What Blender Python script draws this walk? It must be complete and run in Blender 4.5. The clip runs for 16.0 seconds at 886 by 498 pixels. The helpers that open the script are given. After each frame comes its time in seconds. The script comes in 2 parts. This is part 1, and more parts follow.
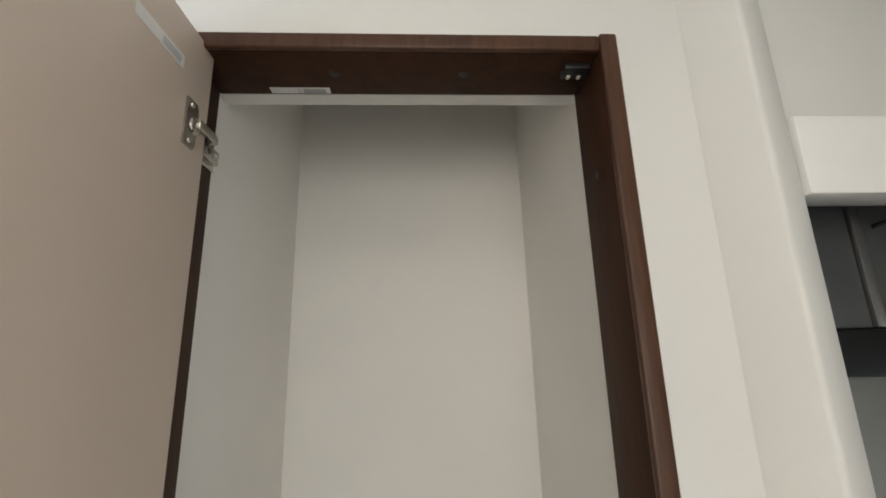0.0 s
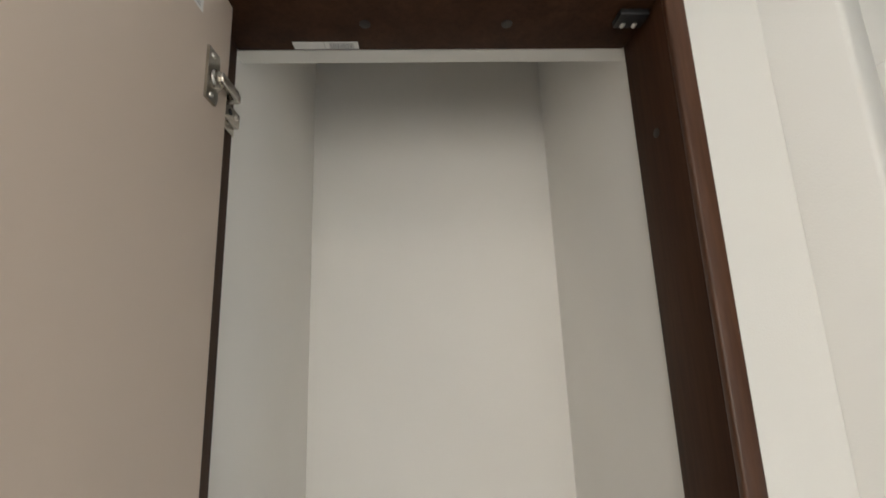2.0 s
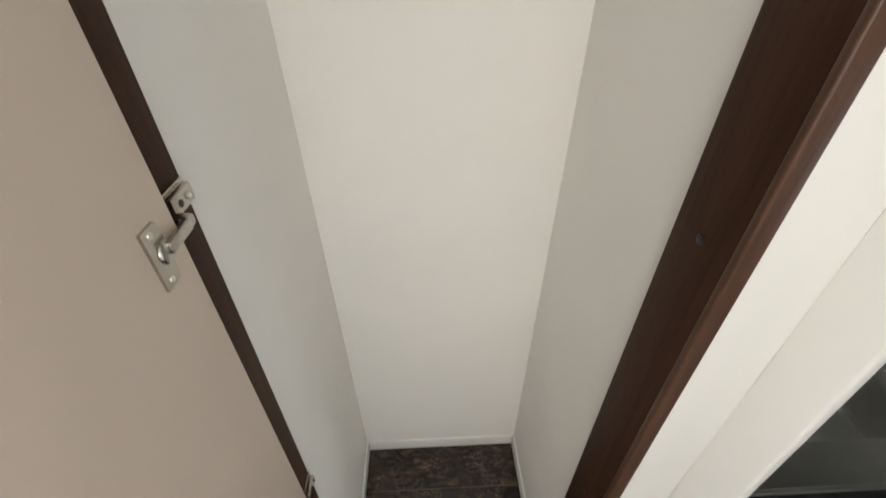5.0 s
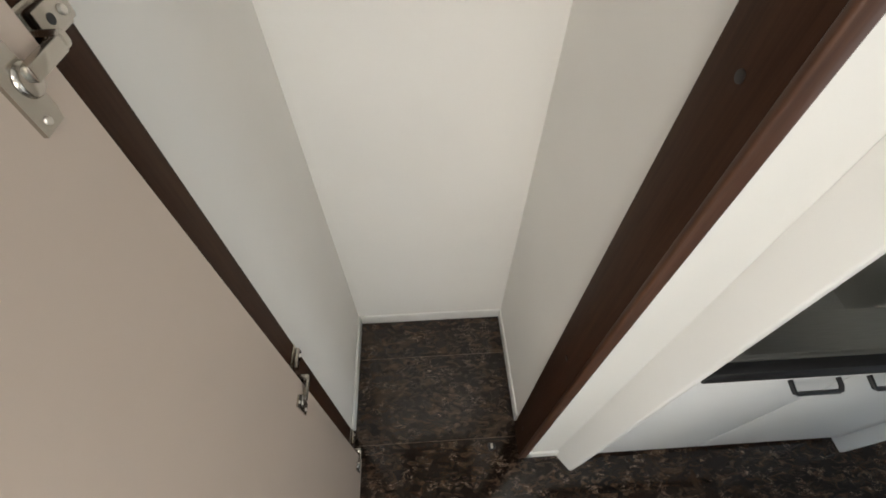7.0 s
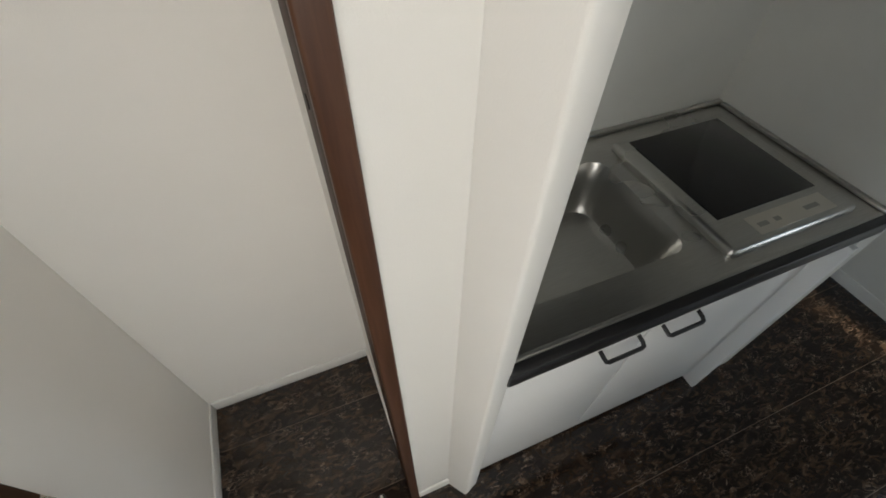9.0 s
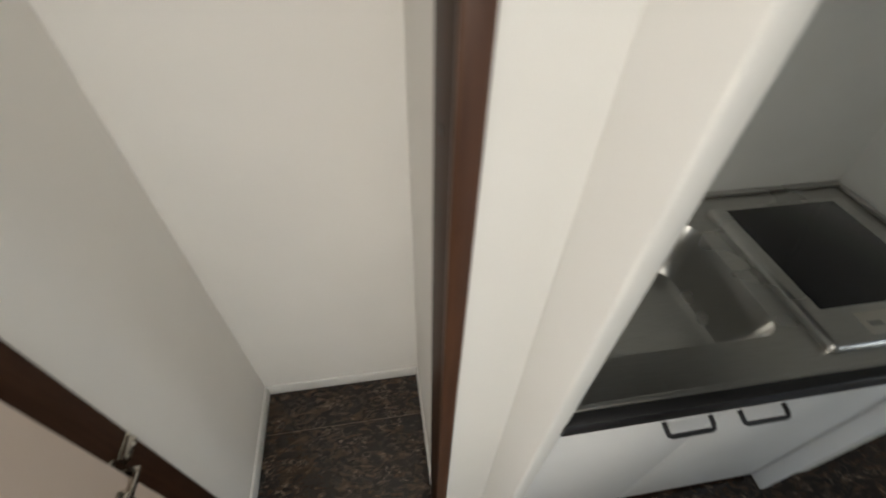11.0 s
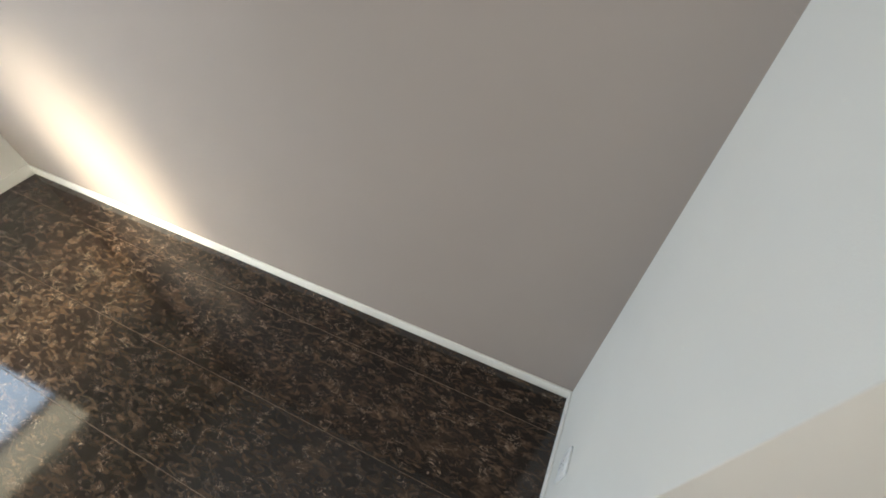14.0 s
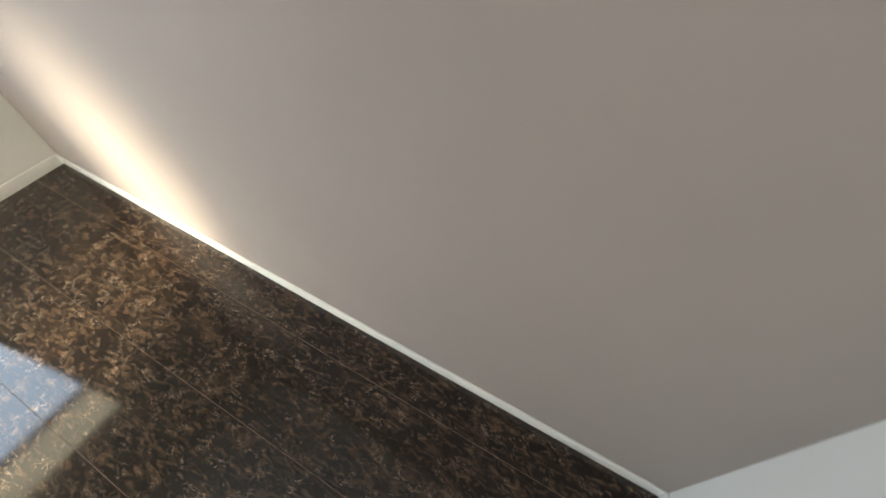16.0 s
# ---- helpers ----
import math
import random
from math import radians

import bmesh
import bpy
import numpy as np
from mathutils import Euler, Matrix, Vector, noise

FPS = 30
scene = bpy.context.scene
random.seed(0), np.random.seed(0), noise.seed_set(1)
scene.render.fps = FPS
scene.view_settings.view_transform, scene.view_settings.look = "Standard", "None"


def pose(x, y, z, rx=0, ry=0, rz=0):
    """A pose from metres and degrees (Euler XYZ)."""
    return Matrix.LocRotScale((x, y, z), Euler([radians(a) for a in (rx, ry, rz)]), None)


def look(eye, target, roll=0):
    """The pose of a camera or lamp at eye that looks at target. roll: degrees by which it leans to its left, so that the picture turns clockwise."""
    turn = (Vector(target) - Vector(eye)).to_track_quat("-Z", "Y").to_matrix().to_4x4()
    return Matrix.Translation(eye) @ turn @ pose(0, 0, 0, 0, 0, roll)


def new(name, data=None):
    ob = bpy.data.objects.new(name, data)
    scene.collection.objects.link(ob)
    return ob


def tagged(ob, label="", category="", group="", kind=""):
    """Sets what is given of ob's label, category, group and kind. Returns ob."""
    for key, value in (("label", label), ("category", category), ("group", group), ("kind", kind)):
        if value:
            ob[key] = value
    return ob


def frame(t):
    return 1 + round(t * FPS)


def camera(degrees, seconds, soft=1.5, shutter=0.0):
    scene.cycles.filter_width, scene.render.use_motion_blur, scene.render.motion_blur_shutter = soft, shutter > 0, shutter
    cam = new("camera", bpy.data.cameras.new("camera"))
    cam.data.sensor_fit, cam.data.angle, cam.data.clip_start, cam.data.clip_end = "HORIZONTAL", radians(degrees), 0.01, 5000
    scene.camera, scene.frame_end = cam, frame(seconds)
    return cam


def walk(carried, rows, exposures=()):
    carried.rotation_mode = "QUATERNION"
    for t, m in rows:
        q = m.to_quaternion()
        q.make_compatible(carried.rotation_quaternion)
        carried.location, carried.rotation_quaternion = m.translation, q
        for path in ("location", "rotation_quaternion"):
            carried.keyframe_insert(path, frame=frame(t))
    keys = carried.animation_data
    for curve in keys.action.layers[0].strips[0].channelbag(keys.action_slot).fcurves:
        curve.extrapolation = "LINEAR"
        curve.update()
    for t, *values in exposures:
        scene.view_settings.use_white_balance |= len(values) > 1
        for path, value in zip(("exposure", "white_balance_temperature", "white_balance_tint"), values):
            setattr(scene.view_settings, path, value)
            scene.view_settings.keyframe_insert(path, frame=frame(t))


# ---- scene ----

cam = camera(92.9, 16.0, soft=1.7, shutter=0.3)
# seconds, x, y, z, yaw, pitch, roll
PATH = [
    (0, 0.3165, -0.5037, 1.7695, -2.527, 13.461, 1.438),
    (0.5, 0.2903, -0.4951, 1.7650, -2.392, 13.847, 1.577),
    (1, 0.2760, -0.4797, 1.7625, -1.811, 13.488, 1.779),
    (1.5, 0.2653, -0.4650, 1.7581, -1.556, 13.412, 1.975),
    (2, 0.2587, -0.4497, 1.7623, -2.419, 11.229, 2.110),
    (2.5, 0.2561, -0.4260, 1.7566, -2.948, 7.075, 1.885),
    (3, 0.2529, -0.4017, 1.7594, -3.573, 0.706, 1.379),
    (3.5, 0.2532, -0.3841, 1.7586, -3.946, -7.100, 1.075),
    (4, 0.2565, -0.3635, 1.7418, -3.822, -18.575, 0.657),
    (4.5, 0.2640, -0.3402, 1.7102, -2.886, -28.575, 0.676),
    (5, 0.2658, -0.3160, 1.6755, -2.623, -37.830, 0.331),
    (5.2, 0.2654, -0.3091, 1.6627, -2.552, -40.921, 0.226),
    (7.3, 0.2977, -0.2773, 1.5991, -4.061, -53.590, -0.214),
    (7.5, 0.3158, -0.2794, 1.6020, -5.452, -53.277, -0.064),
    (8, 0.3825, -0.2707, 1.5968, -11.623, -51.912, -0.528),
    (8.5, 0.4982, -0.2574, 1.5765, -19.360, -50.778, -0.894),
    (8.7, 0.5434, -0.2619, 1.5748, -22.416, -50.544, -0.652),
    (10.8, 0.5657, -0.2872, 1.5842, -14.642, -45.553, -1.064),
    (11, 0.5133, -0.2813, 1.5899, -9.105, -46.115, -1.336),
    (11.5, 0.3964, -0.3149, 1.5507, 5.273, -46.407, -2.889),
    (11.72, 0.2250, -0.5900, 1.5480, 6.500, -46.600, -2.700),
    (11.86, 0.0600, -0.7050, 1.5450, 7.500, -46.750, -2.600),
    (12, -0.0720, -0.6850, 1.5407, 9.000, -46.874, -2.484),
    (12.25, -0.0950, -0.5700, 1.5000, 14.000, -46.700, -1.900),
    (12.5, -0.0900, -0.4500, 1.4650, 20.000, -46.400, -1.395),
    (13, -0.0850, -0.3138, 1.4479, 28.653, -46.685, -0.756),
    (13.5, -0.2215, -0.2890, 1.4840, 28.051, -47.795, -0.672),
    (14, -0.3386, -0.1784, 1.4761, 24.833, -49.609, -0.162),
    (14.5, -0.4197, -0.1012, 1.4621, 20.661, -51.822, -0.194),
    (15, -0.4933, -0.0386, 1.4447, 16.587, -53.456, -0.085),
    (15.5, -0.5508, 0.0104, 1.4249, 19.694, -53.913, 0.471),
    (16, -0.6207, 0.0714, 1.4053, 29.941, -52.860, 0.516),
]

walk(cam, [(t, pose(x, y, z, 90 + p, r, w)) for t, x, y, z, w, p, r in PATH],
     exposures=[(0.0, 1.66, 6500, 10), (0.5, 1.70, 6500, 10), (2.0, 1.80, 6500, 10), (3.5, 2.05, 6500, 10), (5.0, 2.18, 6400, 10), (7.5, 2.24, 6400, 10),
                (8.7, 1.88, 6400, 10), (10.8, 1.95, 6500, 10), (12.0, 2.12, 6800, 9), (13.0, 1.92, 6700, 10), (13.5, 1.82, 6700, 10),
                (14.0, 1.52, 6950, 8), (15.0, 1.52, 6950, 8), (16.0, 1.42, 7050, 8)])

# ---- light: low sun, sky at the room's windows, added fill ----
SUN_EL = 32.0
world = bpy.data.worlds.new("world")
scene.world = world
world.use_nodes = True
wn = world.node_tree
sky = wn.nodes.new("ShaderNodeTexSky")
sky.sky_type = "NISHITA"
sky.sun_disc = False
sky.sun_elevation = radians(SUN_EL)
sky.sun_rotation = radians(169)
wn.links.new(sky.outputs[0], wn.nodes["Background"].inputs[0])
wn.nodes["Background"].inputs[1].default_value = 0.04
sun = new("sun", bpy.data.lights.new("sun", "SUN"))
sun.data.energy = 5.0
sun.data.angle = radians(11.0)
sun.data.color = (1.0, 0.91, 0.70)
sun.matrix_world = look((2.0, -10, 10.2 * math.tan(radians(SUN_EL))), (0, 0, 0))


def window_light(name, at, target, w, h, watts, colour):
    ob = new(name, bpy.data.lights.new(name, "AREA"))
    ob.data.shape, ob.data.size, ob.data.size_y = "RECTANGLE", w, h
    ob.data.energy, ob.data.color = watts, colour
    ob.matrix_world = look(at, target)
    return ob


window_light("south_window_light", (-1.77, -1.86, 1.15), (-1.77, 0, 1.15), 0.54, 2.1, 3.08, (1.0, 0.95, 0.88))
window_light("balcony_window_light", (-3.11, -1.05, 0.735), (0, -1.05, 0.735), 1.53, 1.04, 15.51, (0.56, 0.75, 1.0))
window_light("balcony_window_upper_light", (-3.11, -1.05, 1.485), (0, -1.05, 1.485), 1.53, 0.32, 2.4, (1.0, 0.94, 0.74))
# Weak bluish fill added from the unseen east side.
window_light("entrance_fill_light", (2.66, -1.0, 0.8), (0, -0.9, 0.4), 0.5, 1.0, 1.23, (0.84, 0.93, 1.0))
# Added broad fill from behind the camera for closet and front wall.
window_light("south_fill_light", (0.125, -1.92, 1.6), (0.125, 0, 1.45), 1.46, 1.1, 5.9, (1.0, 0.94, 0.85))
LAMP = (0.27, -1.05)
room_lamp = new("ceiling_lamp_light", bpy.data.lights.new("ceiling_lamp_light", "AREA"))
room_lamp.data.shape, room_lamp.data.size = "DISK", 0.54
room_lamp.data.energy, room_lamp.data.color = 1.21, (1.0, 0.92, 0.82)
room_lamp.matrix_world = look((LAMP[0], LAMP[1], 2.438), (LAMP[0], LAMP[1], 0))

# ---- materials ----
MATS = {}


def mat(name, build, rough=0.5, metal=0.0, spec=0.5):
    m = bpy.data.materials.new(name)
    m.use_nodes = True
    nt = m.node_tree
    b = nt.nodes["Principled BSDF"]
    b.inputs["Roughness"].default_value = rough
    b.inputs["Metallic"].default_value = metal
    b.inputs["Specular IOR Level"].default_value = spec
    build(nt, b)
    MATS[name] = m
    return m


def coords(nt, scale=(1, 1, 1)):
    """Object coordinates in metres, stretched."""
    tc = nt.nodes.new("ShaderNodeTexCoord")
    mp = nt.nodes.new("ShaderNodeMapping")
    mp.inputs["Scale"].default_value = scale
    nt.links.new(tc.outputs["Object"], mp.inputs[0])
    return mp.outputs[0]


def noise_tex(nt, vec, scale, detail=4, rough=0.55, distort=0.0):
    n = nt.nodes.new("ShaderNodeTexNoise")
    n.inputs["Scale"].default_value, n.inputs["Detail"].default_value = scale, detail
    n.inputs["Roughness"].default_value, n.inputs["Distortion"].default_value = rough, distort
    nt.links.new(vec, n.inputs["Vector"])
    return n.outputs["Fac"]


def ramp(nt, fac, stops):
    r = nt.nodes.new("ShaderNodeValToRGB")
    e = r.color_ramp.elements
    while len(e) < len(stops):
        e.new(0.5)
    for el, (p, c) in zip(e, stops):
        el.position, el.color = p, (*c, 1)
    nt.links.new(fac, r.inputs[0])
    return r.outputs[0]


def mix(nt, fac, a, b, mode="MIX"):
    m = nt.nodes.new("ShaderNodeMix")
    m.data_type, m.blend_type = "RGBA", mode
    if isinstance(fac, float):
        m.inputs[0].default_value = fac
    else:
        nt.links.new(fac, m.inputs[0])
    for sock, v in ((m.inputs[6], a), (m.inputs[7], b)):
        if isinstance(v, tuple):
            sock.default_value = (*v, 1)
        else:
            nt.links.new(v, sock)
    return m.outputs[2]


def bump(nt, b, height, strength, dist):
    n = nt.nodes.new("ShaderNodeBump")
    n.inputs["Strength"].default_value, n.inputs["Distance"].default_value = strength, dist
    nt.links.new(height, n.inputs["Height"])
    nt.links.new(n.outputs[0], b.inputs["Normal"])


def wallpaper(base):
    def build(nt, b):
        v = coords(nt)
        big = noise_tex(nt, v, 1.7, 3)
        lo = tuple(c * 0.95 for c in base)
        nt.links.new(ramp(nt, big, [(0.35, lo), (0.65, base)]), b.inputs["Base Color"])
        bump(nt, b, noise_tex(nt, v, 420, 3, 0.7), 0.22, 0.0015)
    return build


def wood(dark, mid, light, stretch):
    def build(nt, b):
        v = coords(nt, stretch)
        wide = noise_tex(nt, v, 3.0, 4, 0.6, 0.6)
        fine = noise_tex(nt, v, 16.0, 6, 0.65, 0.3)
        c1 = ramp(nt, wide, [(0.3, dark), (0.5, mid), (0.72, light)])
        c2 = ramp(nt, fine, [(0.3, (0.55, 0.5, 0.46)), (0.6, (1, 1, 1))])
        nt.links.new(mix(nt, 0.75, c1, c2, "MULTIPLY"), b.inputs["Base Color"])
        bump(nt, b, fine, 0.08, 0.001)
    return build


def plain(colour, vary=0.08, scale=6.0, grain=0.0):
    def build(nt, b):
        v = coords(nt)
        lo = tuple(c * (1 - vary) for c in colour)
        nt.links.new(ramp(nt, noise_tex(nt, v, scale, 4), [(0.35, lo), (0.65, colour)]), b.inputs["Base Color"])
        if grain:
            bump(nt, b, noise_tex(nt, v, 300, 3), grain, 0.001)
    return build


def brushed(colour, stretch):
    def build(nt, b):
        v = coords(nt, stretch)
        n = noise_tex(nt, v, 60, 4)
        nt.links.new(ramp(nt, n, [(0.3, tuple(c * 0.85 for c in colour)), (0.7, colour)]), b.inputs["Base Color"])
        r = ramp(nt, noise_tex(nt, coords(nt), 4, 2), [(0.3, (0.25, 0.25, 0.25)), (0.7, (0.32, 0.32, 0.32))])
        nt.links.new(r, b.inputs["Roughness"])
    return build


def marble(nt, b):
    """Dark brown marbled vinyl tile with pale flecks."""
    tc = nt.nodes.new("ShaderNodeTexCoord")
    oi = nt.nodes.new("ShaderNodeObjectInfo")
    off = nt.nodes.new("ShaderNodeVectorMath")
    off.operation = "MULTIPLY_ADD"
    nt.links.new(oi.outputs["Random"], off.inputs[0])
    off.inputs[1].default_value = (37, 53, 11)
    nt.links.new(tc.outputs["Object"], off.inputs[2])
    v = off.outputs[0]
    cloud = noise_tex(nt, v, 7, 5, 0.6, 1.0)
    c = ramp(nt, cloud, [(0.30, (0.0045, 0.0025, 0.0018)), (0.52, (0.013, 0.0075, 0.005)), (0.74, (0.042, 0.026, 0.0165))])
    long = nt.nodes.new("ShaderNodeMapping")
    long.inputs["Rotation"].default_value = (0, 0, 0.5)
    long.inputs["Scale"].default_value = (0.55, 1.25, 1.0)
    nt.links.new(v, long.inputs[0])
    flake = noise_tex(nt, long.outputs[0], 40, 7, 0.74, 0.9)
    fm = ramp(nt, flake, [(0.50, (0, 0, 0)), (0.60, (0.35, 0.35, 0.35)), (0.70, (0.9, 0.9, 0.9))])
    c = mix(nt, fm, c, (0.150, 0.097, 0.062))
    vein = noise_tex(nt, long.outputs[0], 30, 4, 0.6, 1.5)
    vm = ramp(nt, vein, [(0.488, (0, 0, 0)), (0.502, (0.8, 0.8, 0.8)), (0.516, (0, 0, 0))])
    brk = ramp(nt, noise_tex(nt, v, 19, 3), [(0.52, (0, 0, 0)), (0.60, (1, 1, 1))])
    c = mix(nt, mix(nt, 1.0, vm, brk, "MULTIPLY"), c, (0.42, 0.32, 0.24))
    nt.links.new(c, b.inputs["Base Color"])
    r = ramp(nt, noise_tex(nt, v, 8, 4), [(0.3, (0.06, 0.06, 0.06)), (0.7, (0.11, 0.11, 0.11))])
    nt.links.new(r, b.inputs["Roughness"])
    bump(nt, b, flake, 0.06, 0.0004)


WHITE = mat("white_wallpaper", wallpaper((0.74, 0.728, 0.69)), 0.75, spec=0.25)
# Lighter copy for the closet inside; its colour makes up for missing fill light.
WHITE_LIFTED = mat("white_wallpaper_lifted", wallpaper((0.875, 0.855, 0.815)), 0.75, spec=0.25)
GREY = mat("grey_wallpaper", wallpaper((0.335, 0.292, 0.272)), 0.75, spec=0.25)
CEIL = mat("ceiling_paper", wallpaper((0.78, 0.77, 0.74)), 0.85, spec=0.2)
TRIM = mat("white_trim", plain((0.82, 0.81, 0.78), 0.05), 0.45)
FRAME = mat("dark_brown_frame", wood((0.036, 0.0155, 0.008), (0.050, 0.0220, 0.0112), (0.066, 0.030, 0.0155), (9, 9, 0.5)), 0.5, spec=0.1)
# Lit copy of the frame wood, for its front edge.
FRAME_LIT = mat("brown_frame_lit", wood((0.062, 0.026, 0.013), (0.080, 0.035, 0.018), (0.100, 0.045, 0.024), (9, 9, 0.5)), 0.36, spec=0.35)
DOORWOOD = mat("door_wood", wood((0.125, 0.047, 0.020), (0.190, 0.076, 0.033), (0.245, 0.106, 0.050), (0.5, 0.5, 13)), 0.42)
DOORBACK = mat("beige_door_lining", plain((0.645, 0.535, 0.45), 0.04, 3.0, 0.05), 0.5)
FLOOR = mat("marbled_vinyl", marble, 0.2, spec=0.55)
JOINT = mat("tile_joint", plain((0.24, 0.175, 0.125), 0.2), 0.6)
CHROME = mat("chrome", plain((0.50, 0.47, 0.42), 0.08, 20), 0.2, 1.0)
NICKEL = mat("satin_nickel", plain((0.74, 0.71, 0.65), 0.04, 20), 0.3, 1.0)
STEEL = mat("brushed_steel", brushed((0.56, 0.555, 0.53), (0.3, 8, 8)), 0.34, 1.0)
GLASSTOP = mat("black_glass_ceramic", plain((0.012, 0.012, 0.013), 0.2), 0.12)
BLACK = mat("black_plastic", plain((0.012, 0.012, 0.013), 0.2), 0.4)
CABINET = mat("white_melamine", plain((0.74, 0.745, 0.735), 0.03), 0.35)
LABEL = mat("label_paper", plain((0.72, 0.71, 0.69), 0.05, 30), 0.6)
PRINT = mat("label_print", plain((0.28, 0.28, 0.29), 0.1), 0.7)
PLASTIC = mat("white_plastic", plain((0.80, 0.81, 0.81), 0.02), 0.35)
DARKHOLE = mat("dark_plug", plain((0.014, 0.008, 0.006), 0.2), 0.5)
ALU = mat("window_aluminium", plain((0.42, 0.41, 0.39), 0.06), 0.35, 0.9)
CONCRETE = mat("beige_concrete", plain((0.48, 0.44, 0.35), 0.12, 5, 0.1), 0.85)
PANEL = mat("kitchen_panel", plain((0.60, 0.605, 0.575), 0.04), 0.4)
HOOD = mat("dark_grey_enamel", plain((0.10, 0.105, 0.105), 0.1), 0.4)


def glass_build(nt, b):
    b.inputs["Transmission Weight"].default_value = 1.0
    b.inputs["IOR"].default_value = 1.45


# Opaque pane that keeps the sun out behind the south fill lamp.
OPAQUE_PANE = mat("opaque_white_pane", plain((0.75, 0.76, 0.76), 0.03), 0.6)
GLASS = mat("window_glass", glass_build, 0.0)

# ---- mesh helpers ----


def box_bm(x0, x1, y0, y1, z0, z1, bevel=0.0, seg=2):
    bm = bmesh.new()
    bmesh.ops.create_cube(bm, size=1.0)
    for v in bm.verts:
        v.co = ((x0 + x1) / 2 + v.co.x * (x1 - x0), (y0 + y1) / 2 + v.co.y * (y1 - y0), (z0 + z1) / 2 + v.co.z * (z1 - z0))
    if bevel:
        bmesh.ops.bevel(bm, geom=bm.edges[:], offset=bevel, segments=seg, profile=0.5, affect="EDGES")
    return bm


def cyl_bm(p, q, r0, r1=None, n=20, bevel=0.0):
    """A rod from p to q."""
    p, q = Vector(p), Vector(q)
    bm = bmesh.new()
    bmesh.ops.create_cone(bm, cap_ends=True, segments=n, radius1=r0, radius2=r0 if r1 is None else r1, depth=(q - p).length)
    if bevel:
        rim = [e for e in bm.edges if abs(e.verts[0].co.z - e.verts[1].co.z) < 1e-6]
        bmesh.ops.bevel(bm, geom=rim, offset=bevel, segments=2, profile=0.5, affect="EDGES")
    m = Matrix.Translation((p + q) / 2) @ (q - p).to_track_quat("Z", "Y").to_matrix().to_4x4()
    bmesh.ops.transform(bm, matrix=m, verts=bm.verts)
    return bm


def joined(*bms):
    out = bms[0]
    for b in bms[1:]:
        me = bpy.data.meshes.new("tmp")
        b.to_mesh(me)
        out.from_mesh(me)
        bpy.data.meshes.remove(me)
        b.free()
    return out


def tube_bm(points, radius, n=10, flat=1.0):
    """A bent bar along points."""
    bm = bmesh.new()
    rings = []
    pts = [Vector(p) for p in points]
    for i, p in enumerate(pts):
        d = (pts[min(i + 1, len(pts) - 1)] - pts[max(i - 1, 0)]).normalized()
        side = d.cross(Vector((0.31, 0.2, 0.93))).normalized()
        up = side.cross(d).normalized()
        rings.append([bm.verts.new(p + side * math.cos(a) * radius + up * math.sin(a) * radius * flat)
                      for a in (k * 2 * math.pi / n for k in range(n))])
    for a, b in zip(rings, rings[1:]):
        for k in range(n):
            bm.faces.new((a[k], a[(k + 1) % n], b[(k + 1) % n], b[k]))
    bm.faces.new(rings[0][::-1])
    bm.faces.new(rings[-1])
    bmesh.ops.recalc_face_normals(bm, faces=bm.faces)
    return bm


def plate_bm(outline, thick, m):
    """A flat plate from an outline in its own plane, laid by the matrix m."""
    bm = bmesh.new()
    f = bm.faces.new([bm.verts.new((x, y, 0)) for x, y in outline])
    top = bmesh.ops.extrude_face_region(bm, geom=[f])
    bmesh.ops.translate(bm, vec=(0, 0, thick), verts=[v for v in top["geom"] if isinstance(v, bmesh.types.BMVert)])
    bmesh.ops.recalc_face_normals(bm, faces=bm.faces)
    bmesh.ops.transform(bm, matrix=m, verts=bm.verts)
    return bm


def rounded(w, h, r, n=5):
    pts = []
    for cx, cy, a0 in ((w / 2 - r, h / 2 - r, 0), (-w / 2 + r, h / 2 - r, 90), (-w / 2 + r, -h / 2 + r, 180), (w / 2 - r, -h / 2 + r, 270)):
        for k in range(n + 1):
            a = radians(a0 + 90 * k / n)
            pts.append((cx + r * math.cos(a), cy + r * math.sin(a)))
    return pts


def mesh_of(name, bm, material, smooth=False):
    me = bpy.data.meshes.new(name)
    bm.to_mesh(me)
    bm.free()
    me.materials.append(material)
    if smooth:
        for p in me.polygons:
            p.use_smooth = True
        me.set_sharp_from_angle(angle=radians(35))
    return me


def part(name, bm, material, parent, label="", smooth=True):
    ob = new(name, mesh_of(name, bm, material, smooth))
    ob.parent = parent
    if parent is not None:
        ob.matrix_parent_inverse = Matrix.Translation(parent.matrix_basis.translation).inverted()
        if parent.parent is not None:
            ob.matrix_parent_inverse = Matrix()
    if label:
        ob["label"] = label
    return ob


def thing(name, at, label, category, group="", kind=""):
    e = new(name)
    e.empty_display_size = 0.05
    e.matrix_basis = Matrix.Translation(at)
    return tagged(e, label, category, group, kind)


def structure(name, bm, material, label, category):
    return tagged(part(name, bm, material, None, smooth=False), label, category, kind="structure")


# ---- plan ----
XJ, YJ, YF, XO, LO = 0.570, 0.104, -0.006, 0.593, -0.019
HZ, HT, CEILING = 2.172, 2.194, 2.53
CL, CR, CB = -0.005, 0.580, 0.546
LW, YB, XFAR = -0.167, 0.525, -3.09
PILL, PILF, PILR = 0.728, -0.052, 0.775
KR, KB, KTOP, KFRONT = 1.805, 0.504, 0.873, -0.045
SOUTH, EAST = -1.9, 2.69

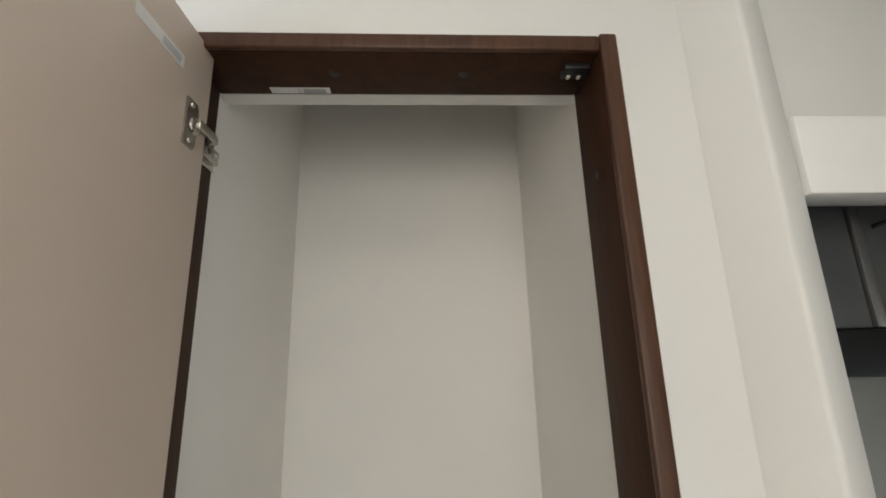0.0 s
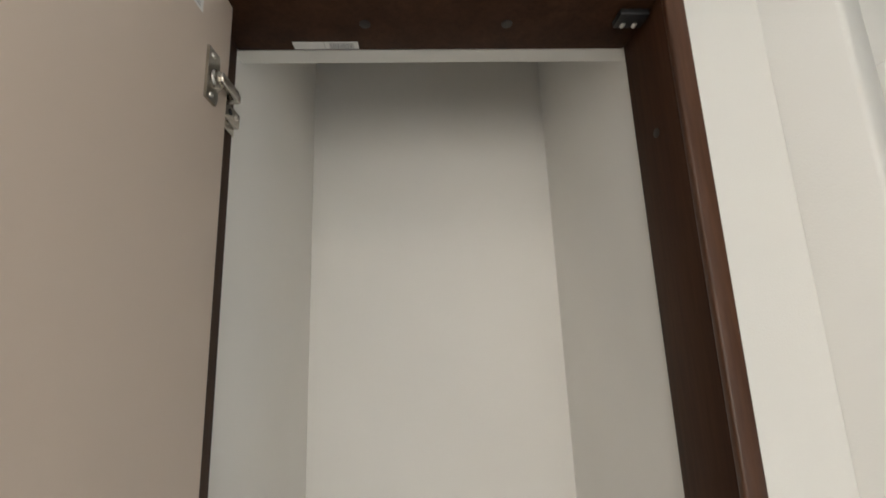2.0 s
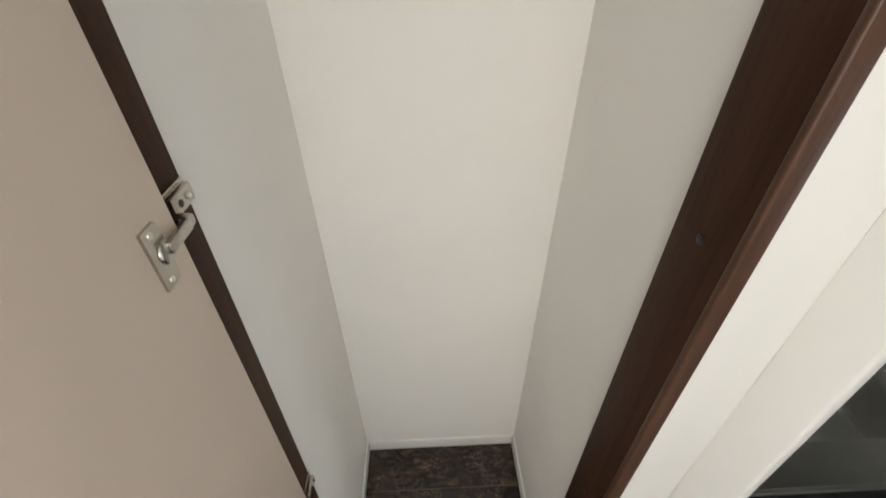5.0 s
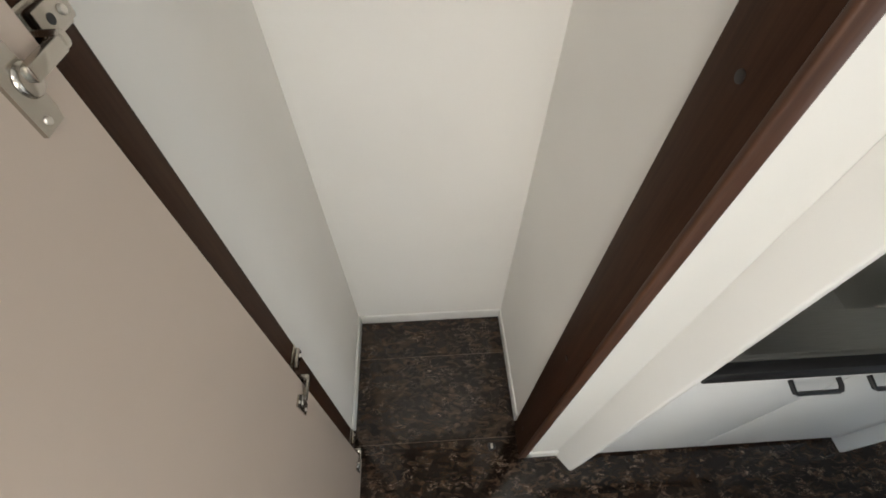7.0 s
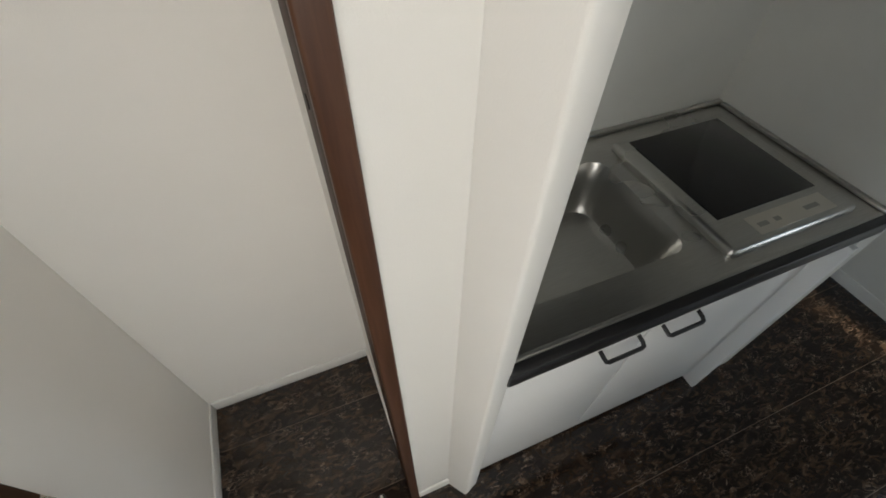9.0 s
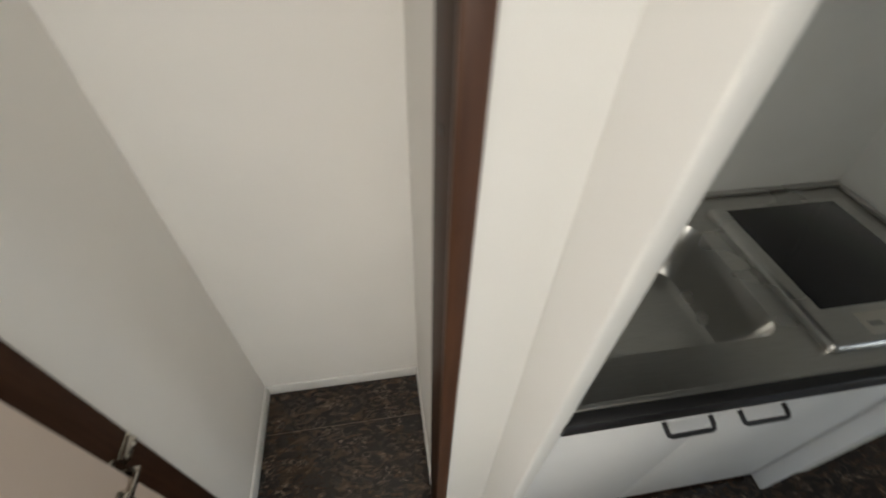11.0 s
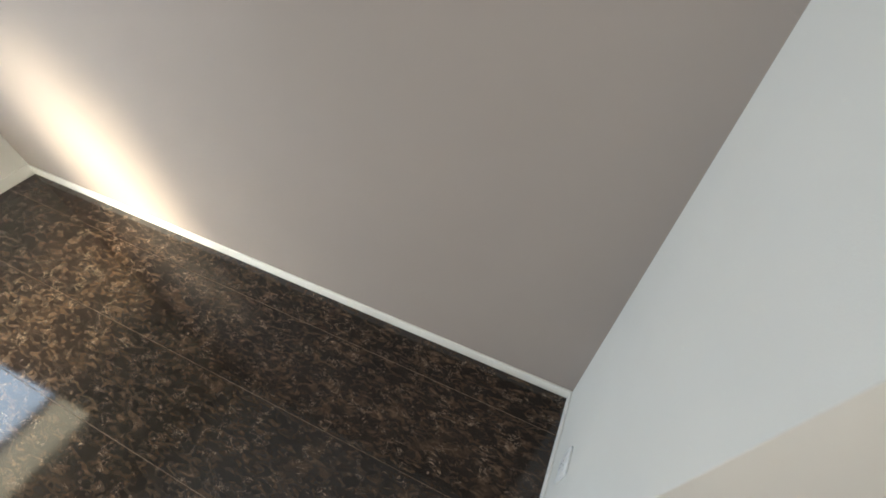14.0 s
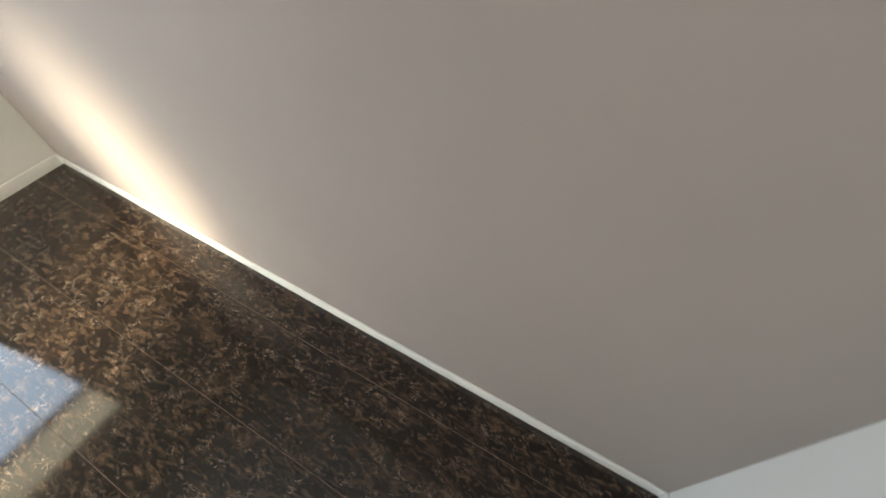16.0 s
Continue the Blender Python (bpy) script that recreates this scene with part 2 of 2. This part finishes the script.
# ---- shell ----
structure("wall_closet_left", joined(box_bm(LW, LO, 0, YJ, 0, CEILING), box_bm(LW, -0.08, YJ, CB, 0, CEILING)), WHITE,
          "white papered partition beside the closet door", "wall")
structure("wall_closet_right", joined(box_bm(XO, 0.778, 0, YJ, 0, CEILING), box_bm(0.66, 0.778, YJ, CB, 0, CEILING)), WHITE,
          "white papered partition between closet and kitchenette", "wall")
structure("wall_closet_inner_left", box_bm(-0.08, CL, YJ, CB, 0, CEILING), WHITE_LIFTED, "white papered inside wall of the closet, lightened for missing fill light", "wall")
structure("wall_closet_inner_right", box_bm(CR, 0.66, YJ, CB, 0, CEILING), WHITE_LIFTED, "white papered inside wall of the closet, lightened for missing fill light", "wall")
structure("wall_closet_lintel", joined(box_bm(LO, XO, 0, YJ, HT, CEILING), box_bm(CL, CR, YJ, 0.133, HZ + 0.001, CEILING)), WHITE,
          "white papered wall above the closet door", "wall")
structure("wall_closet_back", box_bm(-0.10, 0.70, CB, CB + 0.08, 0, CEILING), WHITE_LIFTED, "white papered back wall of the closet, lightened for missing fill light", "wall")
structure("wall_north", box_bm(XFAR - 0.12, LW, YB, YB + 0.1, 0, CEILING), GREY, "grey papered accent wall of the room", "wall")


def wall_with_hole(name, axis, at, thick, a0, a1, h0, h1, z0, z1, material, label, second=None):
    """A wall along x or y with one or two openings through it."""
    def seg(a, b, lo, hi):
        return box_bm(a, b, at, at + thick, lo, hi) if axis == "x" else box_bm(at, at + thick, a, b, lo, hi)
    end = second[0] if second else a1
    pieces = [seg(a0, h0, 0, CEILING), seg(h1, end, 0, CEILING), seg(h0, h1, z1, CEILING)]
    if second:
        b0, b1, y0, y1 = second
        pieces += [seg(b1, a1, 0, CEILING), seg(b0, b1, 0, y0), seg(b0, b1, y1, CEILING)]
    if z0 > 0:
        pieces.append(seg(h0, h1, 0, z0))
    return structure(name, joined(*pieces), material, label, "wall")


wall_with_hole("wall_west", "y", XFAR - 0.12, 0.12, SOUTH, YB, -1.85, -0.25, 0.18, 1.70, WHITE, "white papered wall with the balcony window")
wall_with_hole("wall_south", "x", SOUTH - 0.12, 0.12, XFAR - 0.12, EAST + 0.1, -2.04, -1.50, 0.06, 2.34, WHITE, "white papered wall with a tall narrow window", (-0.65, 0.90, 1.0, 2.2))
wall_with_hole("wall_east", "y", EAST, 0.1, SOUTH, KB, -1.3, -0.7, 0.2, 1.6, WHITE, "white papered wall of the entrance passage")
# Unseen partition, added to keep window light off the kitchenette.
structure("wall_passage", box_bm(0.95, 1.05, SOUTH, -0.52, 0, CEILING), WHITE, "unseen white partition added to shade the kitchenette", "wall")
structure("wall_kitchen_back", box_bm(0.778, EAST + 0.1, KB, KB + 0.08, 0, CEILING), PANEL, "pale panelled wall behind the sink", "wall")
structure("wall_kitchen_right", box_bm(KR, KR + 0.09, -0.03, KB, 0, CEILING), PANEL, "pale panelled wall at the end of the counter", "wall")
structure("ceiling", box_bm(XFAR - 0.12, EAST + 0.1, SOUTH - 0.12, CB + 0.1, CEILING, CEILING + 0.1), CEIL, "off-white papered ceiling", "ceiling")

floor = structure("floor", box_bm(XFAR - 0.12, EAST + 0.1, SOUTH - 0.12, CB + 0.1, -0.12, -0.0015), JOINT, "dark brown marbled vinyl tile floor", "floor")

# kitchen opening: white posts and head
opening = thing("kitchen_opening_frame", (PILL, 0, 0), "white painted frame around the kitchenette recess", "door frame", kind="structure")
post = plate_bm([(0.694, -0.0005), (0.733, -0.054), (0.736, -0.0562), (0.740, -0.0565), (0.744, -0.0555), (0.783, -0.039), (0.785, -0.036), (0.785, -0.0005)], CEILING - 0.001, pose(0, 0, 0))
part("post", post, WHITE, opening)
part("lintel", box_bm(PILR + 0.012, KR, -0.045, -0.0005, 1.942, 2.047, 0.003), TRIM, opening)
structure("wall_kitchen_upper", box_bm(0.780, KR, 0.0, 0.10, 1.975, CEILING), WHITE, "white papered wall above the kitchenette recess", "wall")


def skirting(name, runs, label):
    """Baseboard: a moulded strip along each run (x0, x1, y0, y1)."""
    root = thing(name, (runs[0][0], runs[0][2], 0), label, "baseboard", kind="structure")
    for x0, x1, y0, y1 in runs:
        part("board", box_bm(x0, x1, y0, y1, 0, 0.058, 0.0025), TRIM, root)
    return root


T8 = 0.008
skirting("baseboard_closet", [(CL + T8, CR - T8, CB - T8, CB - 0.0005), (CL + 0.0005, CL + T8 - 0.0005, YJ + 0.012, CB - 0.001),
                              (CR - T8 + 0.0005, CR - 0.0005, YJ + 0.012, CB - 0.001)], "white baseboard inside the closet")
skirting("baseboard_room", [(XFAR + T8, LW - T8, YB - T8, YB - 0.0005), (LW - T8 + 0.0005, LW - 0.0005, -T8, YB - 0.001),
                            (XFAR + 0.0005, XFAR + T8 - 0.0005, SOUTH + 0.01, YB - 0.001)], "white baseboard along the room walls")
skirting("baseboard_front", [(LW, LO - 0.002, -T8, -0.0005), (XO + 0.002, 0.698, -T8, -0.0005)], "white baseboard on the closet front")
skirting("baseboard_entrance", [(EAST - T8, EAST - 0.0005, -0.6, KB - 0.01), (KR + 0.1, EAST - T8 - 0.001, KB - T8, KB - 0.0005)], "white baseboard in the entrance passage")

# ---- closet door frame ----
frame_ob = thing("closet_door_frame", (XJ / 2, 0, 0), "dark brown wood-grain closet door frame", "door frame", kind="structure")
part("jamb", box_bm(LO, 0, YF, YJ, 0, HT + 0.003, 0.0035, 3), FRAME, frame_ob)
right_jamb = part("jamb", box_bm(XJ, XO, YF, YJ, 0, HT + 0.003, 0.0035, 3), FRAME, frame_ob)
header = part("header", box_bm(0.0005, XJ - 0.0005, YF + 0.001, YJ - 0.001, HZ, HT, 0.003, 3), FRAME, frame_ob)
# Front arris strips: highlight and front light put into a lighter brown.
part("casing", box_bm(XJ - 0.0008, XO + 0.001, YF - 0.003, YF + 0.008, 0, HT + 0.004, 0.0035, 3), FRAME_LIT, frame_ob, "rounded front edge of the frame, lighter brown for the light on it")
part("casing", box_bm(LO - 0.001, -0.0002, YF - 0.003, 0.006, 0, HT + 0.004, 0.004, 3), FRAME_LIT, frame_ob, "rounded front edge of the frame, lighter brown for the light on it")
part("casing", box_bm(0.0, XJ - 0.0012, YF - 0.002, YF + 0.008, HZ - 0.0008, HT + 0.001, 0.0035, 3), FRAME_LIT, frame_ob, "rounded front edge of the frame, lighter brown for the light on it")
for x in (0.19, 0.382):
    part("screw_cap", cyl_bm((x, 0.049, HZ - 0.0012), (x, 0.049, HZ + 0.002), 0.0075, bevel=0.0004), DARKHOLE, frame_ob, "dark brown screw cap")
for z in (0.16, 0.75, 1.393, 2.009):
    part("screw_cap", cyl_bm((XJ - 0.0012, 0.05, z), (XJ + 0.002, 0.05, z), 0.0065, bevel=0.0004), DARKHOLE, frame_ob, "dark brown screw cap")
lab = part("sticker", box_bm(0.083, 0.175, 0.084, 0.0985, HZ - 0.0008, HZ + 0.001), LABEL, frame_ob, "small white printed sticker", smooth=False)
part("print", box_bm(0.127, 0.1275, 0.084, 0.0985, HZ - 0.0014, HZ), PRINT, lab, smooth=False)
for k in range(4):
    part("print", box_bm(0.134, 0.168, 0.0865 + k * 0.003, 0.0875 + k * 0.003, HZ - 0.0014, HZ), PRINT, lab, smooth=False)

catch = thing("roller_catch", (0.545, 0.043, HZ), "black double roller catch under the door header", "door catch")
part("body", box_bm(0.527, 0.566, 0.020, 0.047, HZ - 0.010, HZ - 0.0002, 0.002), BLACK, catch)
for x in (0.5375, 0.5535):
    part("roller", cyl_bm((x, 0.036, HZ - 0.0105), (x, 0.043, HZ - 0.0105), 0.0030, bevel=0.0008), NICKEL, catch, "small metal roller")

# ---- closet door, standing open ----
DX0, DX1, DY0, DY1 = 0.001, 0.029, -0.570, 0.021
door = thing("closet_door", (DX0, DY1, 0.01), "open closet door with beige inside and reddish brown wood-grain outside", "door")
part("leaf", box_bm(DX0 + 0.0015, DX1 - 0.0012, DY0 + 0.0005, DY1 - 0.0005, 0.012, HZ + 0.006, 0.001), FRAME, door, "dark edged door leaf")
part("outer_panel", box_bm(DX0, DX0 + 0.0014, DY0, DY1, 0.0115, HZ + 0.0065, 0.0004), DOORWOOD, door, "reddish brown wood-grain panel")
part("inner_panel", box_bm(DX1 - 0.0011, DX1, DY0, DY1, 0.0115, HZ + 0.0065, 0.0004), DOORBACK, door, "plain beige lining")
sticker = part("sticker", box_bm(DX1 - 0.0004, DX1 + 0.0005, -0.132, -0.044, 2.110, 2.126), LABEL, door, "white printed sticker", smooth=False)
for k in range(3):
    part("print", box_bm(DX1 + 0.0004, DX1 + 0.0008, -0.086, -0.050, 2.113 + k * 0.0035, 2.1142 + k * 0.0035), PRINT, sticker, smooth=False)
strike = part("strike_plate", box_bm(DX1 - 0.0005, DX1 + 0.0015, -0.548, -0.513, 2.146, 2.166, 0.0004), CHROME, door)

# bow handle on the wood side
hy = -0.535
bow = [(DX0 + 0.004 - 0.030 * math.sin(math.pi * k / 14) ** 0.55, hy, 1.012 + 0.155 * k / 14) for k in range(15)]
part("handle", tube_bm(bow, 0.0055, 12, 1.5), NICKEL, door, "satin nickel bow handle")


def hinge(z):
    """Concealed cup hinge: cup plate on the door, arm, and mounting plate on the jamb."""
    h = part("hinge", plate_bm([(-0.012, -0.031), (0.010, -0.031), (0.013, -0.022), (0.013, -0.012), (0.019, -0.004), (0.019, 0.004), (0.013, 0.012),
                                (0.013, 0.022), (0.010, 0.031), (-0.012, 0.031)], 0.0034,
                               pose(DX1 - 0.0003, -0.018, z) @ Matrix(((0, 0, 1, 0), (1, 0, 0, 0), (0, 1, 0, 0), (0, 0, 0, 1)))), CHROME, door, "chrome cup hinge")
    sub = []
    sub.append(("cup", cyl_bm((DX1, -0.010, z), (DX1 + 0.0060, -0.010, z), 0.0135, 0.0105, 24, 0.0015), CHROME))
    for dz in (-0.024, 0.024):
        sub.append(("screw", cyl_bm((DX1 + 0.002, -0.020, z + dz), (DX1 + 0.0044, -0.020, z + dz), 0.0038, 0.003, 14, 0.0005), NICKEL))
    arm = joined(box_bm(DX1 + 0.003, DX1 + 0.011, -0.012, 0.030, z - 0.002, z + 0.010, 0.002),
                 box_bm(0.006, DX1 + 0.010, 0.026, 0.040, z - 0.0025, z + 0.0105, 0.004))
    sub.append(("arm", arm, CHROME))
    sub.append(("mount", joined(box_bm(0.0003, 0.003, 0.050, 0.101, z - 0.014, z + 0.018, 0.0012), box_bm(0.002, 0.013, 0.052, 0.096, z - 0.007, z + 0.015, 0.003)), CHROME))
    sub.append(("screw", cyl_bm((0.0125, 0.082, z + 0.004), (0.0155, 0.082, z + 0.004), 0.0045, 0.0036, 14, 0.0006), NICKEL))
    sub.append(("slot", cyl_bm((0.0125, 0.066, z + 0.004), (0.0136, 0.066, z + 0.004), 0.0042, 0.0042, 14), BLACK))
    sub.append(("cap", cyl_bm((0.0003, 0.038, z + 0.028), (0.004, 0.038, z + 0.028), 0.0095, 0.0085, 20, 0.0008), CHROME))
    for n, bm, m in sub:
        part(n, bm, m, h)


for z in (0.085, 0.765, 1.445, 2.051):
    hinge(z)

stop = thing("door_stop", (0.48, 0.036, 0), "small black floor catch with a metal roller", "door catch")
part("base", cyl_bm((0.48, 0.036, -0.0002), (0.48, 0.036, 0.005), 0.014, 0.013, 24, 0.001), BLACK, stop)
part("roller", box_bm(0.476, 0.484, 0.028, 0.044, 0.004, 0.010, 0.0015), NICKEL, stop)

# ---- kitchenette ----
SX0, SX1, SY0, SY1 = 0.86, 1.288, 0.068, 0.402
counter = thing("kitchen_counter", (1.3, 0.2, KTOP), "brushed stainless steel counter with a moulded sink", "countertop")


def counter_bm():
    """Steel top with a rounded hole, a pressed bowl and raised rim at back and right."""
    bm = bmesh.new()
    n = 6
    cx, cy, w, h = (SX0 + SX1) / 2, (SY0 + SY1) / 2, SX1 - SX0, SY1 - SY0
    outer = [(cx + x, cy + y) for x, y in rounded(w, h, 0.045, n)]
    levels = [(0.0, KTOP, 0.045), (0.002, KTOP - 0.004, 0.045), (0.010, KTOP - 0.06, 0.045), (0.020, KTOP - 0.125, 0.045),
              (0.030, KTOP - 0.145, 0.05), (0.050, KTOP - 0.152, 0.05)]
    rings = []
    for inset, z, r in levels:
        rings.append([bm.verts.new((cx + x, cy + y, z)) for x, y in rounded(w - 2 * inset, h - 2 * inset, r, n)])
    m = len(outer)
    for a, b in zip(rings, rings[1:]):
        for k in range(m):
            bm.faces.new((a[k], a[(k + 1) % m], b[(k + 1) % m], b[k]))
    bm.faces.new(rings[-1])
    corners = [bm.verts.new(p) for p in ((KR - 0.002, KB - 0.002, KTOP), (0.780, KB - 0.002, KTOP), (0.780, KFRONT + 0.012, KTOP), (KR - 0.002, KFRONT + 0.012, KTOP))]
    q = m // 4
    r0 = rings[0]
    for c in range(4):
        for k in range(c * q, c * q + q - 1):
            bm.faces.new((corners[c], r0[k + 1], r0[k]))
        k2 = (c * q + q - 1) % m
        bm.faces.new((corners[c], corners[(c + 1) % 4], r0[(k2 + 1) % m], r0[k2]))
    bmesh.ops.recalc_face_normals(bm, faces=bm.faces)
    return bm


top = part("counter_top", counter_bm(), STEEL, counter, "brushed stainless steel top with rounded sink bowl")
part("back_rim", box_bm(0.780, KR - 0.003, KB - 0.018, KB - 0.001, KTOP + 0.0003, KTOP + 0.012, 0.004), STEEL, counter)
part("side_rim", box_bm(KR - 0.016, KR - 0.001, KFRONT + 0.02, KB - 0.019, KTOP + 0.0003, KTOP + 0.011, 0.004), STEEL, counter)
part("front_lip", box_bm(0.780, KR - 0.003, KFRONT + 0.0235, KFRONT + 0.033, KTOP - 0.002, KTOP + 0.0022, 0.0015), STEEL, counter)
part("edge_band", box_bm(0.780, KR - 0.003, KFRONT, KFRONT + 0.023, 0.826, KTOP + 0.0012, 0.004), BLACK, counter, "black front edge band")
drain = part("drain", cyl_bm((0.955, 0.235, KTOP - 0.1525), (0.955, 0.235, KTOP - 0.147), 0.045, 0.040, 28, 0.002), BLACK, counter, "black rubber sink drain")

cook = thing("electric_cooktop", (1.53, 0.22, KTOP), "single electric hob with black glass and steel surround", "cooktop")
part("surround", box_bm(1.340, 1.738, 0.012, 0.432, KTOP - 0.020, KTOP + 0.020, 0.014, 5), STEEL, cook)
part("glass", box_bm(1.382, 1.694, 0.100, 0.412, KTOP + 0.0195, KTOP + 0.0218, 0.0008), GLASSTOP, cook, "black ceramic glass plate")
cp = part("control_panel", box_bm(1.44, 1.68, 0.030, 0.082, KTOP + 0.0195, KTOP + 0.0208, 0.0004), NICKEL, cook, "pale control panel with worn marks")
for x, w in ((1.455, 0.030), (1.505, 0.018), (1.60, 0.045)):
    part("print", box_bm(x, x + w, 0.048, 0.060, KTOP + 0.0206, KTOP + 0.0211), ALU, cp, smooth=False)

cab = thing("sink_cabinet", (1.3, 0.2, 0), "white melamine sink cabinet with two black handles", "kitchen cabinet")
DF, PX0 = -0.015, 1.690
part("body", box_bm(0.782, PX0 - 0.002, DF + 0.022, KB - 0.01, 0.06, 0.70, 0.001), CABINET, cab, smooth=False)
part("plinth", box_bm(0.782, PX0 - 0.002, DF + 0.030, DF + 0.045, 0.0, 0.059), BLACK, cab, "dark recessed plinth")
part("end_panel", box_bm(PX0, PX0 + 0.020, -0.057, KB - 0.01, 0.0, 0.824, 0.0015), CABINET, cab, "white end panel standing proud of the doors")
part("rail", box_bm(0.782, PX0 - 0.002, DF + 0.022, DF + 0.030, 0.705, 0.824), CABINET, cab)
for x0, x1, hx in ((0.784, 1.174, 1.095), (1.178, PX0 - 0.003, 1.270)):
    d = part("door", box_bm(x0, x1, DF, DF + 0.018, 0.040, 0.818, 0.0015), CABINET, cab, "flat white door")
    bar = [(hx - 0.053, DF + 0.004, 0.720), (hx - 0.053, DF - 0.016, 0.715), (hx - 0.051, DF - 0.024, 0.711), (hx - 0.045, DF - 0.026, 0.709),
           (hx + 0.045, DF - 0.026, 0.709), (hx + 0.051, DF - 0.024, 0.711), (hx + 0.053, DF - 0.016, 0.715), (hx + 0.053, DF + 0.004, 0.720)]
    part("handle", tube_bm(bar, 0.0052, 10), BLACK, d, "black U-shaped pull handle")

# hanging shelf above the sink
shelf = thing("kitchen_wall_unit", (1.2, 0.35, 1.45), "dark grey wall unit above the sink", "wall cabinet")
part("body", box_bm(0.782, KR - 0.003, 0.172, KB - 0.002, 1.785, 2.10, 0.003), HOOD, shelf)
for x0, x1 in ((0.784, 1.043), (1.066, KR - 0.005)):
    part("door", box_bm(x0, x1, 0.156, 0.171, 1.787, 2.098, 0.002), HOOD, shelf)
part("strip", box_bm(1.045, 1.064, 0.150, 0.171, 1.787, 2.098, 0.003), ALU, shelf, "pale vertical edge strip")
part("pull", tube_bm([(1.085 + 0.012 * k, 0.154 - 0.016 * math.sin(math.pi * k / 8), 1.955 + 0.012 * math.sin(math.pi * k / 8)) for k in range(9)], 0.004, 8), BLACK, shelf)
part("edge", box_bm(0.782, KR - 0.003, 0.14, 0.40, 1.712, 1.784, 0.006), BLACK, shelf, "glossy black lower edge")

# ---- ceiling lamp behind the camera ----
lamp = thing("ceiling_lamp", (LAMP[0], LAMP[1], CEILING), "round white flush ceiling lamp, lit", "ceiling lamp")
part("base", cyl_bm((*LAMP, CEILING - 0.03), (*LAMP, CEILING - 0.0005), 0.29, 0.30, 48, 0.006), PLASTIC, lamp)
part("shade", cyl_bm((*LAMP, 2.442), (*LAMP, CEILING - 0.0305), 0.275, 0.288, 48, 0.015), PLASTIC, lamp, "milky white shade")

# ---- power socket on the closet's side wall ----
sock = thing("wall_socket", (LW, 0.205, 0.29), "white plastic double wall socket", "socket")
part("plate", box_bm(LW - 0.007, LW - 0.0002, 0.170, 0.240, 0.235, 0.352, 0.003, 3), PLASTIC, sock)
part("insert", box_bm(LW - 0.0085, LW - 0.0069, 0.186, 0.224, 0.256, 0.331, 0.0006), PLASTIC, sock)
for z in (0.275, 0.311):
    for y in (0.199, 0.211):
        part("slot", box_bm(LW - 0.0089, LW - 0.0080, y - 0.001, y + 0.001, z - 0.005, z + 0.005), BLACK, sock)

# ---- windows ----


def window(name, axis, at, a0, a1, z0, z1, label, rails=(), pane_material=None):
    w = thing(name, (at, (a0 + a1) / 2, z0) if axis == "y" else ((a0 + a1) / 2, at, z0), label, "window", kind="structure")

    def bar(a, b, lo, hi, d0=-0.03, d1=0.03):
        return box_bm(at + d0, at + d1, a, b, lo, hi, 0.002) if axis == "y" else box_bm(a, b, at + d0, at + d1, lo, hi, 0.002)
    f = 0.035
    for seg in ((a0, a0 + f, z0, z1), (a1 - f, a1, z0, z1), (a0 + f + 0.001, a1 - f - 0.001, z0, z0 + f), (a0 + f + 0.001, a1 - f - 0.001, z1 - f, z1)):
        part("window_frame", bar(*seg), ALU, w)
    for z in rails:
        part("rail", bar(a0 + f + 0.001, a1 - f - 0.001, z, z + 0.03, -0.02, 0.02), ALU, w)
    pane = part("pane", bar(a0 + f, a1 - f, z0 + f, z1 - f, -0.003, 0.003), pane_material or GLASS, w, smooth=False)
    pane.visible_shadow = pane_material is not None


window("window_1", "y", XFAR - 0.08, -1.85, -0.25, 0.18, 1.70, "aluminium balcony window with clear glass", (1.27,))
window("window_2", "x", SOUTH - 0.08, -2.04, -1.50, 0.06, 2.34, "tall narrow aluminium window with clear glass")
# Unseen window added around the south fill lamp.
window("window_4", "x", SOUTH - 0.05, -0.65, 0.90, 1.0, 2.2, "unseen added window with opaque white pane behind the fill lamp", pane_material=OPAQUE_PANE)
# Unseen opening, added to hold the entrance fill.
window("window_3", "y", EAST + 0.06, -1.3, -0.7, 0.2, 1.6, "unseen added glazing around the entrance fill lamp")
structure("balcony_ceiling", box_bm(-4.15, XFAR - 0.125, -2.6, 0.9, 2.30, 2.45), CONCRETE, "beige concrete slab above the balcony", "balcony")

# Unseen slab, added to bounce sunlight up to the balcony ceiling.
structure("balcony_floor", box_bm(-4.15, XFAR - 0.125, -2.6, 0.9, -0.25, -0.10), CONCRETE, "unseen beige slab added to bounce sun onto the balcony ceiling", "balcony")

# ---- floor tiles ----
PX, PY, GAP = 3.0, 0.3155, 0.0013
X_OFF, Y_OFF = -3.171, 0.0645
tile_bm = bmesh.new()
bmesh.ops.create_cube(tile_bm, size=1.0)
for v in tile_bm.verts:
    sh = 0.0006 if v.co.z > 0 else 0.0
    v.co = (v.co.x * (PX - GAP) - math.copysign(sh, v.co.x), v.co.y * (PY - GAP) - math.copysign(sh, v.co.y), v.co.z * 0.002 - 0.001)
tile_mesh = mesh_of("tile", tile_bm, FLOOR)
for j in range(-8, 2):
    for i in range(0, 2):
        x, y = X_OFF + (i + 0.5) * PX, Y_OFF + (j + 0.5) * PY
        if -3.9 < x < 3.4 and -2.5 < y < 0.75:
            t = new("tile", tile_mesh)
            t.matrix_basis = Matrix.Translation((x, y, 0.0))
            t.parent = floor
